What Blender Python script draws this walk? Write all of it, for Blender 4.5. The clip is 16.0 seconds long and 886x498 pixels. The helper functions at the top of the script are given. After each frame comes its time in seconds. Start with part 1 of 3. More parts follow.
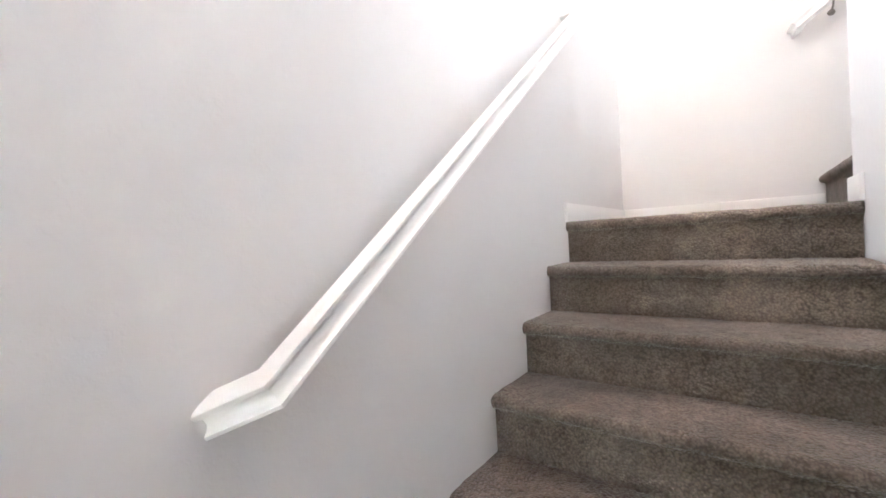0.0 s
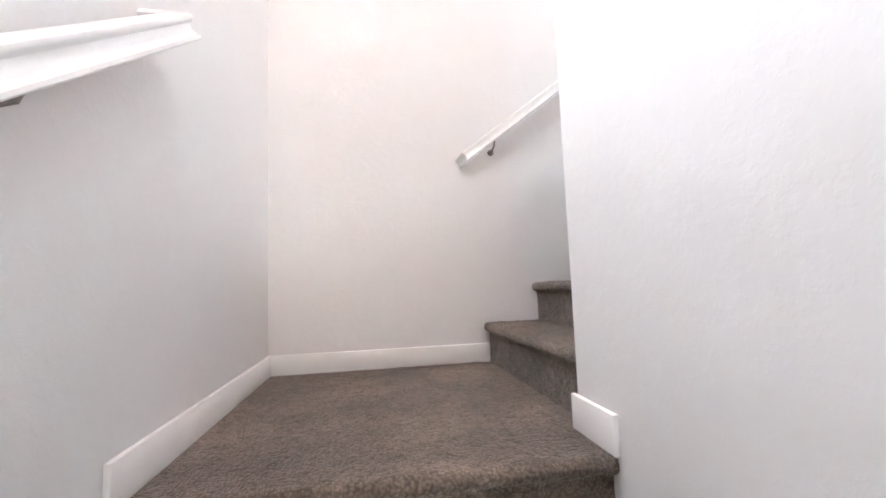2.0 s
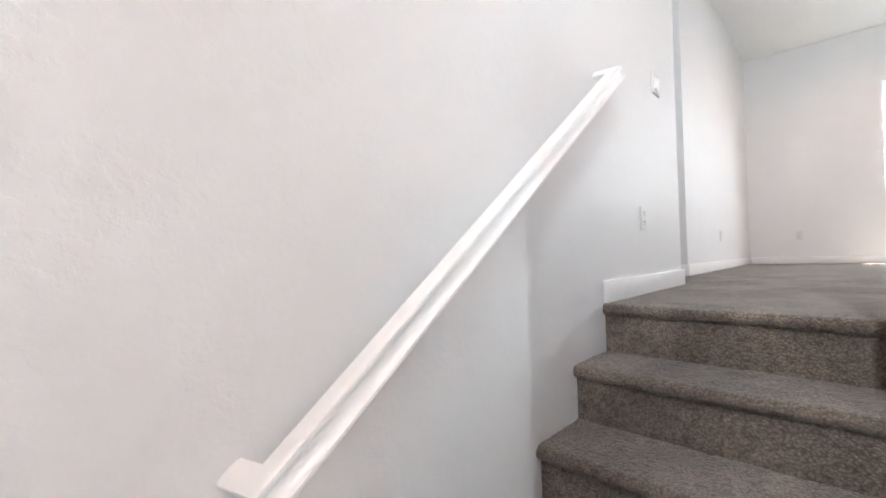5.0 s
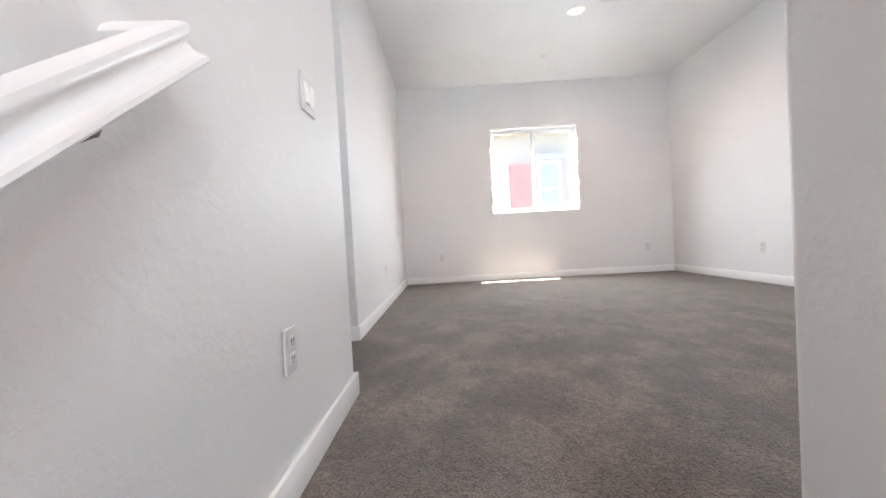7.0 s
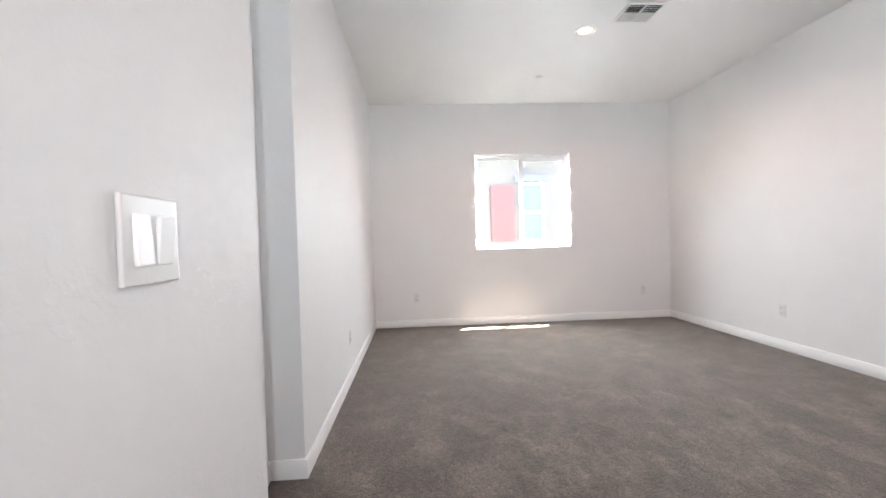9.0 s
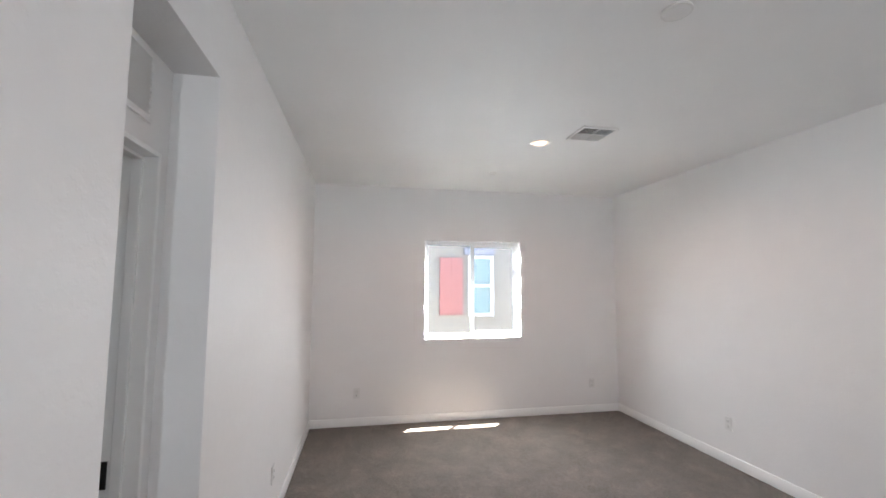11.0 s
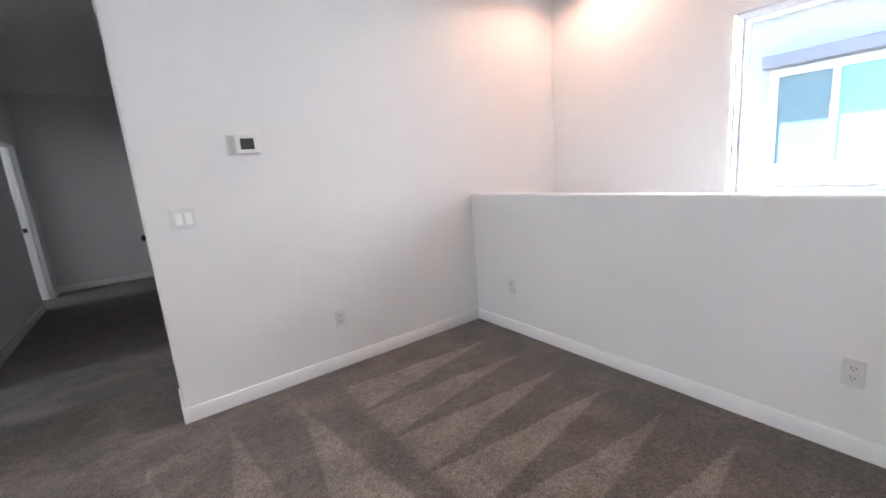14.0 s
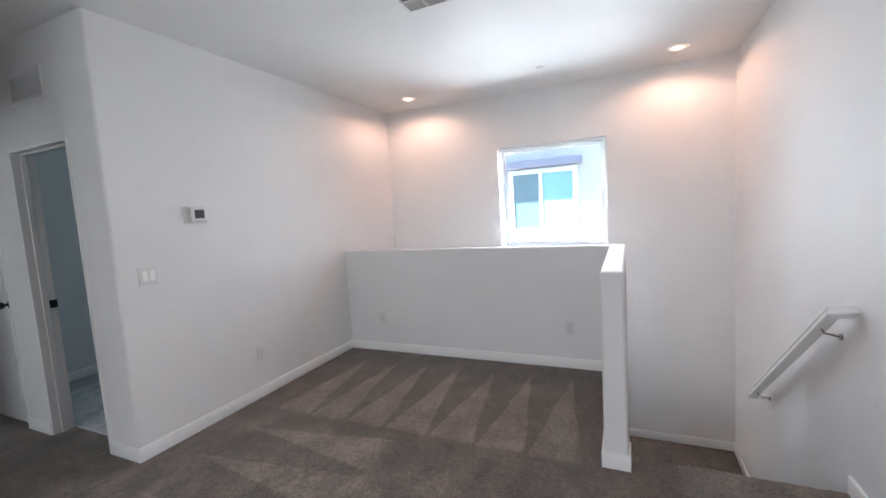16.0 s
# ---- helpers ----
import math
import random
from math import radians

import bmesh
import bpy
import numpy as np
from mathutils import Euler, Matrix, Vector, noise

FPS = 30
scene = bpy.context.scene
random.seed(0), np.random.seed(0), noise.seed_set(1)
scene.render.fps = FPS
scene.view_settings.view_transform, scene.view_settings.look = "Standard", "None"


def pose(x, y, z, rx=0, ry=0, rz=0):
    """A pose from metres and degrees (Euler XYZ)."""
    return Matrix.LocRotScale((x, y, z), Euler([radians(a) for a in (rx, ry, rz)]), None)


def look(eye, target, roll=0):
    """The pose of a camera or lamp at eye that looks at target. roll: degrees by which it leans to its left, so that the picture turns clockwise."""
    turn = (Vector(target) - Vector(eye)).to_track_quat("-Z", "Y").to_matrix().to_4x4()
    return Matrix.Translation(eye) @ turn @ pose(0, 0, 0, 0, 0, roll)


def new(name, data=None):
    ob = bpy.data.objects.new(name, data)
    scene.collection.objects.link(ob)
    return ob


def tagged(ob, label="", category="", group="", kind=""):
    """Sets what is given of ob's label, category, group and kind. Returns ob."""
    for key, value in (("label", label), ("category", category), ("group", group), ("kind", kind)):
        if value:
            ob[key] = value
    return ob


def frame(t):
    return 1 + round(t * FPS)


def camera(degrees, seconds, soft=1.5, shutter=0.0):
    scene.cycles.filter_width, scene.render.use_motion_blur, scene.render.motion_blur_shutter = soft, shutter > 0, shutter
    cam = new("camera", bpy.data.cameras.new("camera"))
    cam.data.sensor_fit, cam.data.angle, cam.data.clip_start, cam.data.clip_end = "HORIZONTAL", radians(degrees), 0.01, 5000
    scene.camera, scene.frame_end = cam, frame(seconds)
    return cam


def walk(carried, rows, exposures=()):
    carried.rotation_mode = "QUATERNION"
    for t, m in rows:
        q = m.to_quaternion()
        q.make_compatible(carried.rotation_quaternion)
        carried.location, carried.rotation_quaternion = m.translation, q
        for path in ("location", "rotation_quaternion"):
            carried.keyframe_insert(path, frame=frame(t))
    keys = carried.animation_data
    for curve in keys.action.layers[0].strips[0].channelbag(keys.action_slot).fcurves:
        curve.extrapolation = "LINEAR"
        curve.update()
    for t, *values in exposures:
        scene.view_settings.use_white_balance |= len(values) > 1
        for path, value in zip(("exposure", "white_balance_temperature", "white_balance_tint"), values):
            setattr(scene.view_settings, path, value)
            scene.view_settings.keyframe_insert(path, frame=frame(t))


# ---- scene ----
cam = camera(94.0, 16.0, soft=1.7, shutter=0.0)
PATH = [
    (0, (0.684, -3.07, -1.203), (-0.501, -1.459, -1.236), -3.1),
    (0.5, (0.606, -2.921, -1.107), (-0.045, -1.03, -1.089), -4.8),
    (1, (0.568, -2.564, -1.059), (0.402, -0.572, -1.005), -3.9),
    (1.5, (0.453, -2.27, -0.921), (0.657, -0.286, -0.755), -2.7),
    (2, (0.484, -2.018, -0.753), (0.814, -0.051, -0.584), -2.1),
    (2.5, (0.433, -1.796, -0.615), (0.763, 0.169, -0.405), -1.9),
    (3, (0.463, -1.599, -0.467), (0.896, 0.349, -0.265), -1.3),
    (5.5, (0.901, -0.56, 0.265), (2.583, 0.523, 0.279), -1.8),
    (6, (1.267, -0.513, 0.294), (3.135, 0.209, 0.312), -2.6),
    (6.5, (1.606, -0.431, 0.48), (3.583, -0.119, 0.474), -2.9),
    (7, (1.771, -0.411, 0.617), (3.771, -0.389, 0.571), -3.2),
    (7.5, (1.935, -0.487, 0.704), (3.933, -0.515, 0.621), -3.0),
    (8, (2.138, -0.435, 0.798), (4.135, -0.525, 0.719), -2.4),
    (10.5, (2.738, -0.329, 1.507), (4.726, -0.539, 1.569), -0.3),
    (11, (2.734, -0.368, 1.587), (4.691, -0.746, 1.759), 0.2),
    (11.5, (2.71, -0.454, 1.607), (4.554, -1.205, 1.798), 0.3),
    (12, (2.686, -0.503, 1.592), (4.257, -1.735, 1.699), -0.9),
    (12.5, (2.665, -0.566, 1.543), (3.79, -2.22, 1.513), -2.4),
    (13, (2.749, -0.724, 1.413), (3.261, -2.65, 1.243), -4.1),
    (13.5, (3.041, -0.959, 1.316), (2.739, -2.919, 1.056), -5.1),
    (14, (3.291, -1.113, 1.321), (2.162, -2.718, 0.936), -4.8),
    (14.5, (3.608, -1.12, 1.315), (2.027, -2.268, 0.889), -3.0),
    (15, (3.972, -1.059, 1.362), (2.225, -1.963, 1.0), -3.1),
    (15.5, (4.419, -1.072, 1.417), (2.613, -1.891, 1.165), -3.4),
    (16, (4.762, -0.948, 1.468), (2.947, -1.766, 1.28), -3.6),
]
walk(cam, [(t, look(eye, target, roll)) for t, eye, target, roll in PATH],
     exposures=[(0.0, 6.55, 6350, 9), (0.5, 6.35, 6350, 9), (1.0, 6.18, 6400, 11), (2.0, 6.00, 6400, 11), (3.0, 5.80, 6400, 12), (5.5, 5.42, 6300, 8),
                (6.0, 5.25, 6350, 9), (7.0, 5.40, 6350, 9), (8.0, 5.40, 6350, 9), (10.5, 5.02, 6400, 11), (11.0, 4.88, 6400, 10), (12.0, 5.05, 6400, 10),
                (12.5, 5.20, 6400, 12), (13.0, 5.30, 6400, 12), (13.5, 5.30, 6350, 12), (14.0, 5.22, 6200, 11), (15.0, 4.89, 6100, 9), (16.0, 4.84, 6100, 9)])

# ---- world and large lights ----
SUN = Vector((0.212, -0.2, 1.0)).normalized()
world = bpy.data.worlds.new("world")
scene.world = world
world.use_nodes = True
wn = world.node_tree
sky = wn.nodes.new("ShaderNodeTexSky")
sky.sky_type = "NISHITA"
sky.sun_disc = False
sky.sun_elevation = math.asin(SUN.z)
sky.sun_rotation = math.atan2(SUN.x, SUN.y)
back = next(n for n in wn.nodes if n.type == "BACKGROUND")
back.inputs["Strength"].default_value = 0.06
wn.links.new(sky.outputs["Color"], back.inputs["Color"])
sun = bpy.data.lights.new("sun", "SUN")
sun.energy, sun.angle, sun.color = 5.0, radians(0.55), (1.0, 0.96, 0.9)
sun_ob = new("sun", sun)
sun_ob.matrix_world = look(SUN * 30, (0, 0, 0))

CEIL = 2.75
LAMP_POWER = 1.35
SKY_EAST = 0.92
SKY_WEST = 0.95
LAMP_TINT = (1.0, 0.58, 0.41)


def window_light(name, at, toward, w, h, watts, tint=(0.91, 0.955, 1.0), spread=180):
    lamp = bpy.data.lights.new(name, "AREA")
    lamp.shape, lamp.size, lamp.size_y, lamp.energy, lamp.color = "RECTANGLE", w, h, watts, tint
    lamp.spread = radians(spread)
    ob = new(name, lamp)
    ob.matrix_world = look(at, toward)
    return ob


# added lamps for sky light: narrow strips along the jambs; bedrooms and bath unseen
for x, y, z0, z1, half_w, way, watts, dip in ((7.655, -1.6985, 0.958, 2.107, 0.588, -1, SKY_EAST, 0.5), (-0.025, -1.725, 0.963, 2.122, 0.574, 1, SKY_WEST, 0.1)):
    zm = (z0 + z1) / 2
    for side in (-1, 1):
        for k in (-1.5, -0.5, 0.5, 1.5):
            z = zm + 0.27 * k
            window_light("daylight_jamb", (x, y + side * half_w, z), (x + way, y + side * (half_w - 0.06), z - dip), 0.012, 0.265, watts / 4, spread=138 if way < 0 else 150)
# lamps added at unseen windows to brighten the bedrooms and the bath
window_light("added_bedroom_light", (7.68, -5.2, 1.53), (0, -5.2, 1.2), 1.1, 1.1, 1.25)
window_light("added_far_bedroom_light", (7.68, -8.0, 1.53), (0, -8.0, 1.2), 1.1, 1.1, 0.85)
window_light("added_bath_light", (-0.05, -4.9, 1.75), (6, -4.9, 1.2), 0.5, 0.5, 0.2, (0.70, 0.92, 1.0))


# ---- materials ----
def material(name, color, rough=0.6, metal=0.0, spec=0.5):
    m = bpy.data.materials.new(name)
    m.use_nodes = True
    b = m.node_tree.nodes["Principled BSDF"]
    b.inputs["Base Color"].default_value = (*color, 1)
    b.inputs["Roughness"].default_value = rough
    b.inputs["Metallic"].default_value = metal
    b.inputs["Specular IOR Level"].default_value = spec
    return m, m.node_tree, b


def node(nt, kind, **values):
    n = nt.nodes.new(kind)
    for key, value in values.items():
        n.inputs[key.replace("_", " ")].default_value = value
    return n


def position(nt, scale=(1, 1, 1)):
    g = nt.nodes.new("ShaderNodeNewGeometry")
    mp = nt.nodes.new("ShaderNodeMapping")
    mp.inputs["Scale"].default_value = scale
    nt.links.new(g.outputs["Position"], mp.inputs["Vector"])
    return mp.outputs["Vector"]


def noise_tex(nt, vec, scale, detail=3.0, rough=0.55):
    n = node(nt, "ShaderNodeTexNoise", Scale=scale, Detail=detail, Roughness=rough)
    nt.links.new(vec, n.inputs["Vector"])
    return n.outputs["Fac"]


def ramp(nt, fac, stops):
    r = nt.nodes.new("ShaderNodeValToRGB")
    while len(r.color_ramp.elements) < len(stops):
        r.color_ramp.elements.new(0.5)
    for e, (p, c) in zip(r.color_ramp.elements, stops):
        e.position, e.color = p, (*c, 1) if len(c) == 3 else c
    nt.links.new(fac, r.inputs["Fac"])
    return r.outputs["Color"]


def math_node(nt, op, a, b=None, c=None):
    n = nt.nodes.new("ShaderNodeMath")
    n.operation = op
    for i, v in enumerate((a, b, c)):
        if v is None:
            continue
        if isinstance(v, (int, float)):
            n.inputs[i].default_value = v
        else:
            nt.links.new(v, n.inputs[i])
    return n.outputs[0]


def mix_color(nt, fac, a, b, kind="MIX"):
    n = nt.nodes.new("ShaderNodeMix")
    n.data_type, n.blend_type = "RGBA", kind
    for socket, v in ((n.inputs[0], fac), (n.inputs[6], a), (n.inputs[7], b)):
        if isinstance(v, (int, float)):
            socket.default_value = v
        elif isinstance(v, tuple):
            socket.default_value = (*v, 1)
        else:
            nt.links.new(v, socket)
    return n.outputs[2]


def bump(nt, b, height, strength=0.5, distance=0.002, under=None):
    n = node(nt, "ShaderNodeBump", Strength=strength, Distance=distance)
    nt.links.new(height, n.inputs["Height"])
    if under is not None:
        nt.links.new(under, n.inputs["Normal"])
    nt.links.new(n.outputs["Normal"], b.inputs["Normal"])
    return n.outputs["Normal"]


def plaster(name, color, relief, smudge):
    m, nt, b = material(name, color, 0.62)
    v = position(nt)
    splat = ramp(nt, noise_tex(nt, v, 34, 4, 0.6), [(0.47, (0, 0, 0)), (0.56, (1, 1, 1))])
    fine = noise_tex(nt, v, 190, 2)
    big = noise_tex(nt, v, 1.3, 4)
    h = math_node(nt, "ADD", splat, math_node(nt, "MULTIPLY", fine, 0.35))
    bump(nt, b, h, relief, 0.0016)
    tone = ramp(nt, big, [(0.3, tuple(c * (1 - smudge) for c in color)), (0.62, color)])
    nt.links.new(tone, b.inputs["Base Color"])
    nt.links.new(ramp(nt, splat, [(0, (0.66,) * 3), (1, (0.56,) * 3)]), b.inputs["Roughness"])
    return m


WALL = plaster("painted_drywall", (0.745, 0.737, 0.732), 0.16, 0.03)
CEILING = plaster("ceiling_paint", (0.77, 0.77, 0.765), 0.15, 0.03)

TRIM, nt, b = material("trim_paint", (0.86, 0.855, 0.845), 0.33)
bump(nt, b, noise_tex(nt, position(nt, (1, 1, 3)), 45, 3), 0.12, 0.001)
nt.links.new(ramp(nt, noise_tex(nt, position(nt), 6, 4), [(0.3, (0.28,) * 3), (0.7, (0.42,) * 3)]), b.inputs["Roughness"])


def carpet_material(name, marks):
    base = (0.162, 0.132, 0.108)
    m, nt, b = material(name, base, 0.95, 0, 0.15)
    v = position(nt)
    warp = nt.nodes.new("ShaderNodeTexNoise")
    warp.inputs["Scale"].default_value = 70
    nt.links.new(v, warp.inputs["Vector"])
    jog = nt.nodes.new("ShaderNodeVectorMath")
    jog.operation = "MULTIPLY_ADD"
    nt.links.new(warp.outputs["Color"], jog.inputs[0])
    jog.inputs[1].default_value = (0.010, 0.010, 0.010)
    nt.links.new(v, jog.inputs[2])
    cell = node(nt, "ShaderNodeTexVoronoi", Scale=135.0)
    nt.links.new(jog.outputs[0], cell.inputs["Vector"])
    tuft = math_node(nt, "SUBTRACT", 1.0, cell.outputs["Distance"])
    pile = noise_tex(nt, v, 260, 3, 0.7)
    clump = noise_tex(nt, v, 34, 4, 0.68)
    brushed = noise_tex(nt, v, 4.6, 7, 0.64)
    worn = noise_tex(nt, v, 1.1, 3, 0.5)
    tone = ramp(nt, brushed, [(0.40, tuple(c * 0.87 for c in base)), (0.50, base), (0.60, tuple(c * 1.18 for c in base))])
    swept = noise_tex(nt, position(nt, (1.5, 2.1, 1.8)), 1.7, 4, 0.55)
    tone = mix_color(nt, 1.0, tone, ramp(nt, swept, [(0.42, (0.94, 0.94, 0.94)), (0.54, (1.0, 1.0, 1.0)), (0.58, (1.10,) * 3 if marks else (1.24,) * 3)]), "MULTIPLY")
    # shade in the gaps between tufts and clumps is put into the colour
    tone = mix_color(nt, 1.0, tone, ramp(nt, tuft, [(0.25, (0.60, 0.59, 0.58)), (0.62, (1.0, 1.0, 1.0)), (0.95, (1.22, 1.21, 1.20))]), "MULTIPLY")
    tone = mix_color(nt, 0.8, tone, ramp(nt, clump, [(0.36, (0.74, 0.74, 0.74)), (0.5, (1.0, 1.0, 1.0)), (0.64, (1.26, 1.25, 1.24))]), "MULTIPLY")
    tone = mix_color(nt, 0.12, tone, ramp(nt, worn, [(0.35, (0.40, 0.40, 0.40)), (0.65, (0.60, 0.60, 0.60))]), "OVERLAY")
    if marks:
        sep = nt.nodes.new("ShaderNodeSeparateXYZ")
        nt.links.new(v, sep.inputs[0])
        wob = math_node(nt, "MULTIPLY", math_node(nt, "SUBTRACT", noise_tex(nt, v, 3.0, 3), 0.5), 0.07)
        fuzz = math_node(nt, "MULTIPLY", math_node(nt, "SUBTRACT", noise_tex(nt, v, 60, 2), 0.5), 0.03)
        wob = math_node(nt, "ADD", wob, fuzz)
        px = math_node(nt, "ADD", sep.outputs[0], math_node(nt, "MULTIPLY", wob, 0.8))
        py = math_node(nt, "ADD", sep.outputs[1], wob)

        def inside(value, lo, hi, soft):
            a = nt_clamp(nt, math_node(nt, "MULTIPLY_ADD", math_node(nt, "SUBTRACT", value, lo), 1 / soft, 0.5))
            c = nt_clamp(nt, math_node(nt, "MULTIPLY_ADD", math_node(nt, "SUBTRACT", hi, value), 1 / soft, 0.5))
            return math_node(nt, "MULTIPLY", a, c)

        # strokes towards the half wall: light wedges, pointed at the wall, from a common front edge
        shear = math_node(nt, "ADD", py, math_node(nt, "MULTIPLY", sep.outputs[0], 0.10))
        u = math_node(nt, "DIVIDE", math_node(nt, "SUBTRACT", px, 1.34), 1.12)
        saw = math_node(nt, "FRACT", math_node(nt, "DIVIDE", math_node(nt, "SUBTRACT", shear, 0.055), 0.33))
        wedge = nt_clamp(nt, math_node(nt, "MULTIPLY_ADD", math_node(nt, "SUBTRACT", math_node(nt, "MULTIPLY", u, 0.92), saw), 22.0, 0.5))
        wedge = math_node(nt, "MULTIPLY", wedge, math_node(nt, "MULTIPLY", inside(px, 1.30, 2.47, 0.05), inside(py, -3.52, -1.24, 0.06)))
        # strokes towards the wall with the thermostat
        u2 = math_node(nt, "DIVIDE", math_node(nt, "ADD", py, 3.49), 0.95)
        tri = math_node(nt, "ABSOLUTE", math_node(nt, "SUBTRACT", math_node(nt, "FRACT", math_node(nt, "DIVIDE", math_node(nt, "SUBTRACT", px, 2.575), 0.37)), 0.5))
        spike = nt_clamp(nt, math_node(nt, "MULTIPLY_ADD", math_node(nt, "SUBTRACT", math_node(nt, "MULTIPLY", u2, 0.36), tri), 18.0, 0.5))
        spike = math_node(nt, "MULTIPLY", spike, math_node(nt, "MULTIPLY", inside(px, 2.56, 3.75, 0.06), inside(py, -3.5, -2.35, 0.12)))
        # trodden pile at the head of the stairs
        trod = ramp(nt, noise_tex(nt, position(nt, (1.0, 1.6, 1.0)), 2.6, 5, 0.6), [(0.44, (0.90, 0.90, 0.90)), (0.50, (1.0, 1.0, 1.0)), (0.54, (1.22, 1.21, 1.20))])
        tone = mix_color(nt, math_node(nt, "MULTIPLY", inside(px, 2.65, 5.0, 0.5), inside(py, -5.2, 0.3, 0.3)), tone, mix_color(nt, 1.0, tone, trod, "MULTIPLY"))
        lift = mix_color(nt, 1.0, tone, (1.80, 1.82, 1.84), "MULTIPLY")
        fac = math_node(nt, "MAXIMUM", math_node(nt, "MULTIPLY", wedge, 0.8), math_node(nt, "MULTIPLY", spike, 0.7))
        tone = mix_color(nt, fac, tone, lift)
    nt.links.new(tone, b.inputs["Base Color"])
    b.inputs["Sheen Weight"].default_value = 0.25
    b.inputs["Sheen Roughness"].default_value = 0.5
    h = math_node(nt, "ADD", math_node(nt, "MULTIPLY", pile, 0.4), math_node(nt, "ADD", tuft, clump))
    bump(nt, b, h, 0.8, 0.006)
    return m


def nt_clamp(nt, v):
    n = nt.nodes.new("ShaderNodeClamp")
    nt.links.new(v, n.inputs[0])
    return n.outputs[0]


CARPET = carpet_material("brown_carpet", True)
STAIR_CARPET = carpet_material("brown_stair_carpet", False)

NICKEL, nt, b = material("brushed_nickel", (0.30, 0.28, 0.26), 0.32, 1.0)
bump(nt, b, noise_tex(nt, position(nt, (40, 40, 400)), 4, 2), 0.1, 0.0005)
BLACK, nt, b = material("black_hardware", (0.018, 0.017, 0.016), 0.35, 0.6)
bump(nt, b, noise_tex(nt, position(nt), 160, 2), 0.1, 0.0005)
PLASTIC, nt, b = material("white_plastic", (0.66, 0.655, 0.645), 0.3)
bump(nt, b, noise_tex(nt, position(nt), 400, 2), 0.05, 0.0004)
# near-black colour in place of the shade inside outlet slots
SLOT = material("slot_shade", (0.03, 0.03, 0.03), 0.6)[0]
SCREEN = material("grey_screen", (0.045, 0.05, 0.052), 0.18)[0]
VINYL, nt, b = material("window_vinyl", (0.82, 0.83, 0.83), 0.3)
bump(nt, b, noise_tex(nt, position(nt), 90, 2), 0.06, 0.0005)
# translucency added to whiten the backlit frame, in place of window glare
glare = node(nt, "ShaderNodeBsdfTranslucent", Color=(0.85, 0.87, 0.88, 1))
blend = node(nt, "ShaderNodeMixShader", Fac=0.4)
nt.links.new(b.outputs[0], blend.inputs[1])
nt.links.new(glare.outputs[0], blend.inputs[2])
nt.links.new(blend.outputs[0], nt.nodes["Material Output"].inputs[0])
GRILLE, nt, b = material("grille_paint", (0.72, 0.72, 0.71), 0.42)
bump(nt, b, noise_tex(nt, position(nt), 120, 2), 0.08, 0.0005)
# paler backing for the hall grilles, where the gaps show less dark
GRILLE_BACK = material("grille_back", (0.7, 0.7, 0.7), 0.7)[0]
# near-black sheet colour that stands in for the shade inside a duct
DUCT_SHADE = material("duct_shade", (0.035, 0.035, 0.036), 0.8)[0]
DOOR_PAINT, nt, b = material("door_paint", (0.80, 0.80, 0.79), 0.36)
bump(nt, b, noise_tex(nt, position(nt, (6, 6, 1)), 40, 3), 0.1, 0.0008)

# grey tint dims the bright outside view to suit the indoor exposure
GLASS = bpy.data.materials.new("view_dimming_glass")
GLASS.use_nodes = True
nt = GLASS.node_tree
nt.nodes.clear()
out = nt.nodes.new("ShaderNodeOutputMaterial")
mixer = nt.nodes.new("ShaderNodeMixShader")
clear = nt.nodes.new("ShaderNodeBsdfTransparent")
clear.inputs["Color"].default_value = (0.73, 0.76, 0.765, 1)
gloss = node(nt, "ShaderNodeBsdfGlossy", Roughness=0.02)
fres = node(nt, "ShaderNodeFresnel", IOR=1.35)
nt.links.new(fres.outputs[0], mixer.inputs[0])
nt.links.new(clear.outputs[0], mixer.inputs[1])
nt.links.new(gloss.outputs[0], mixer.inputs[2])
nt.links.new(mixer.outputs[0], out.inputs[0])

GLOW, nt, b = material("lamp_lens", (0.9, 0.85, 0.75), 0.4)
b.inputs["Emission Color"].default_value = (1.0, 0.62, 0.34, 1)
b.inputs["Emission Strength"].default_value = 0.16
# dim orange glow that imitates the halo around the lens
GLOW_HALO, nt, b = material("lamp_halo", (0.9, 0.8, 0.7), 0.4)
b.inputs["Emission Color"].default_value = (1.0, 0.50, 0.26, 1)
b.inputs["Emission Strength"].default_value = 0.027


def stucco(name, color):
    m, nt, b = material(name, color, 0.9)
    v = position(nt)
    nt.links.new(ramp(nt, noise_tex(nt, v, 0.9, 5), [(0.3, tuple(c * 0.9 for c in color)), (0.7, color)]), b.inputs["Base Color"])
    bump(nt, b, noise_tex(nt, v, 75, 4, 0.7), 0.5, 0.006)
    return m


STUCCO_CREAM = stucco("cream_stucco", (0.24, 0.215, 0.195))
STUCCO_PALE = stucco("pale_stucco", (0.42, 0.42, 0.42))
SOFFIT = stucco("tan_soffit", (0.42, 0.34, 0.21))
SHUTTER, nt, b = material("red_shutter_paint", (0.27, 0.105, 0.10), 0.5)
bump(nt, b, noise_tex(nt, position(nt, (1, 1, 8)), 30, 3), 0.2, 0.001)
LINTEL, nt, b = material("grey_lintel_paint", (0.20, 0.20, 0.24), 0.6)
bump(nt, b, noise_tex(nt, position(nt), 60, 3), 0.2, 0.002)
OUT_GLASS = material("reflecting_glass", (0.10, 0.17, 0.19), 0.08, 0.0, 0.9)[0]
CURTAIN, nt, b = material("pale_blind", (0.19, 0.36, 0.40), 0.8)
bump(nt, b, noise_tex(nt, position(nt, (1, 12, 1)), 4, 2), 0.3, 0.01)
ROOF, nt, b = material("roof_tile", (0.23, 0.19, 0.16), 0.85)
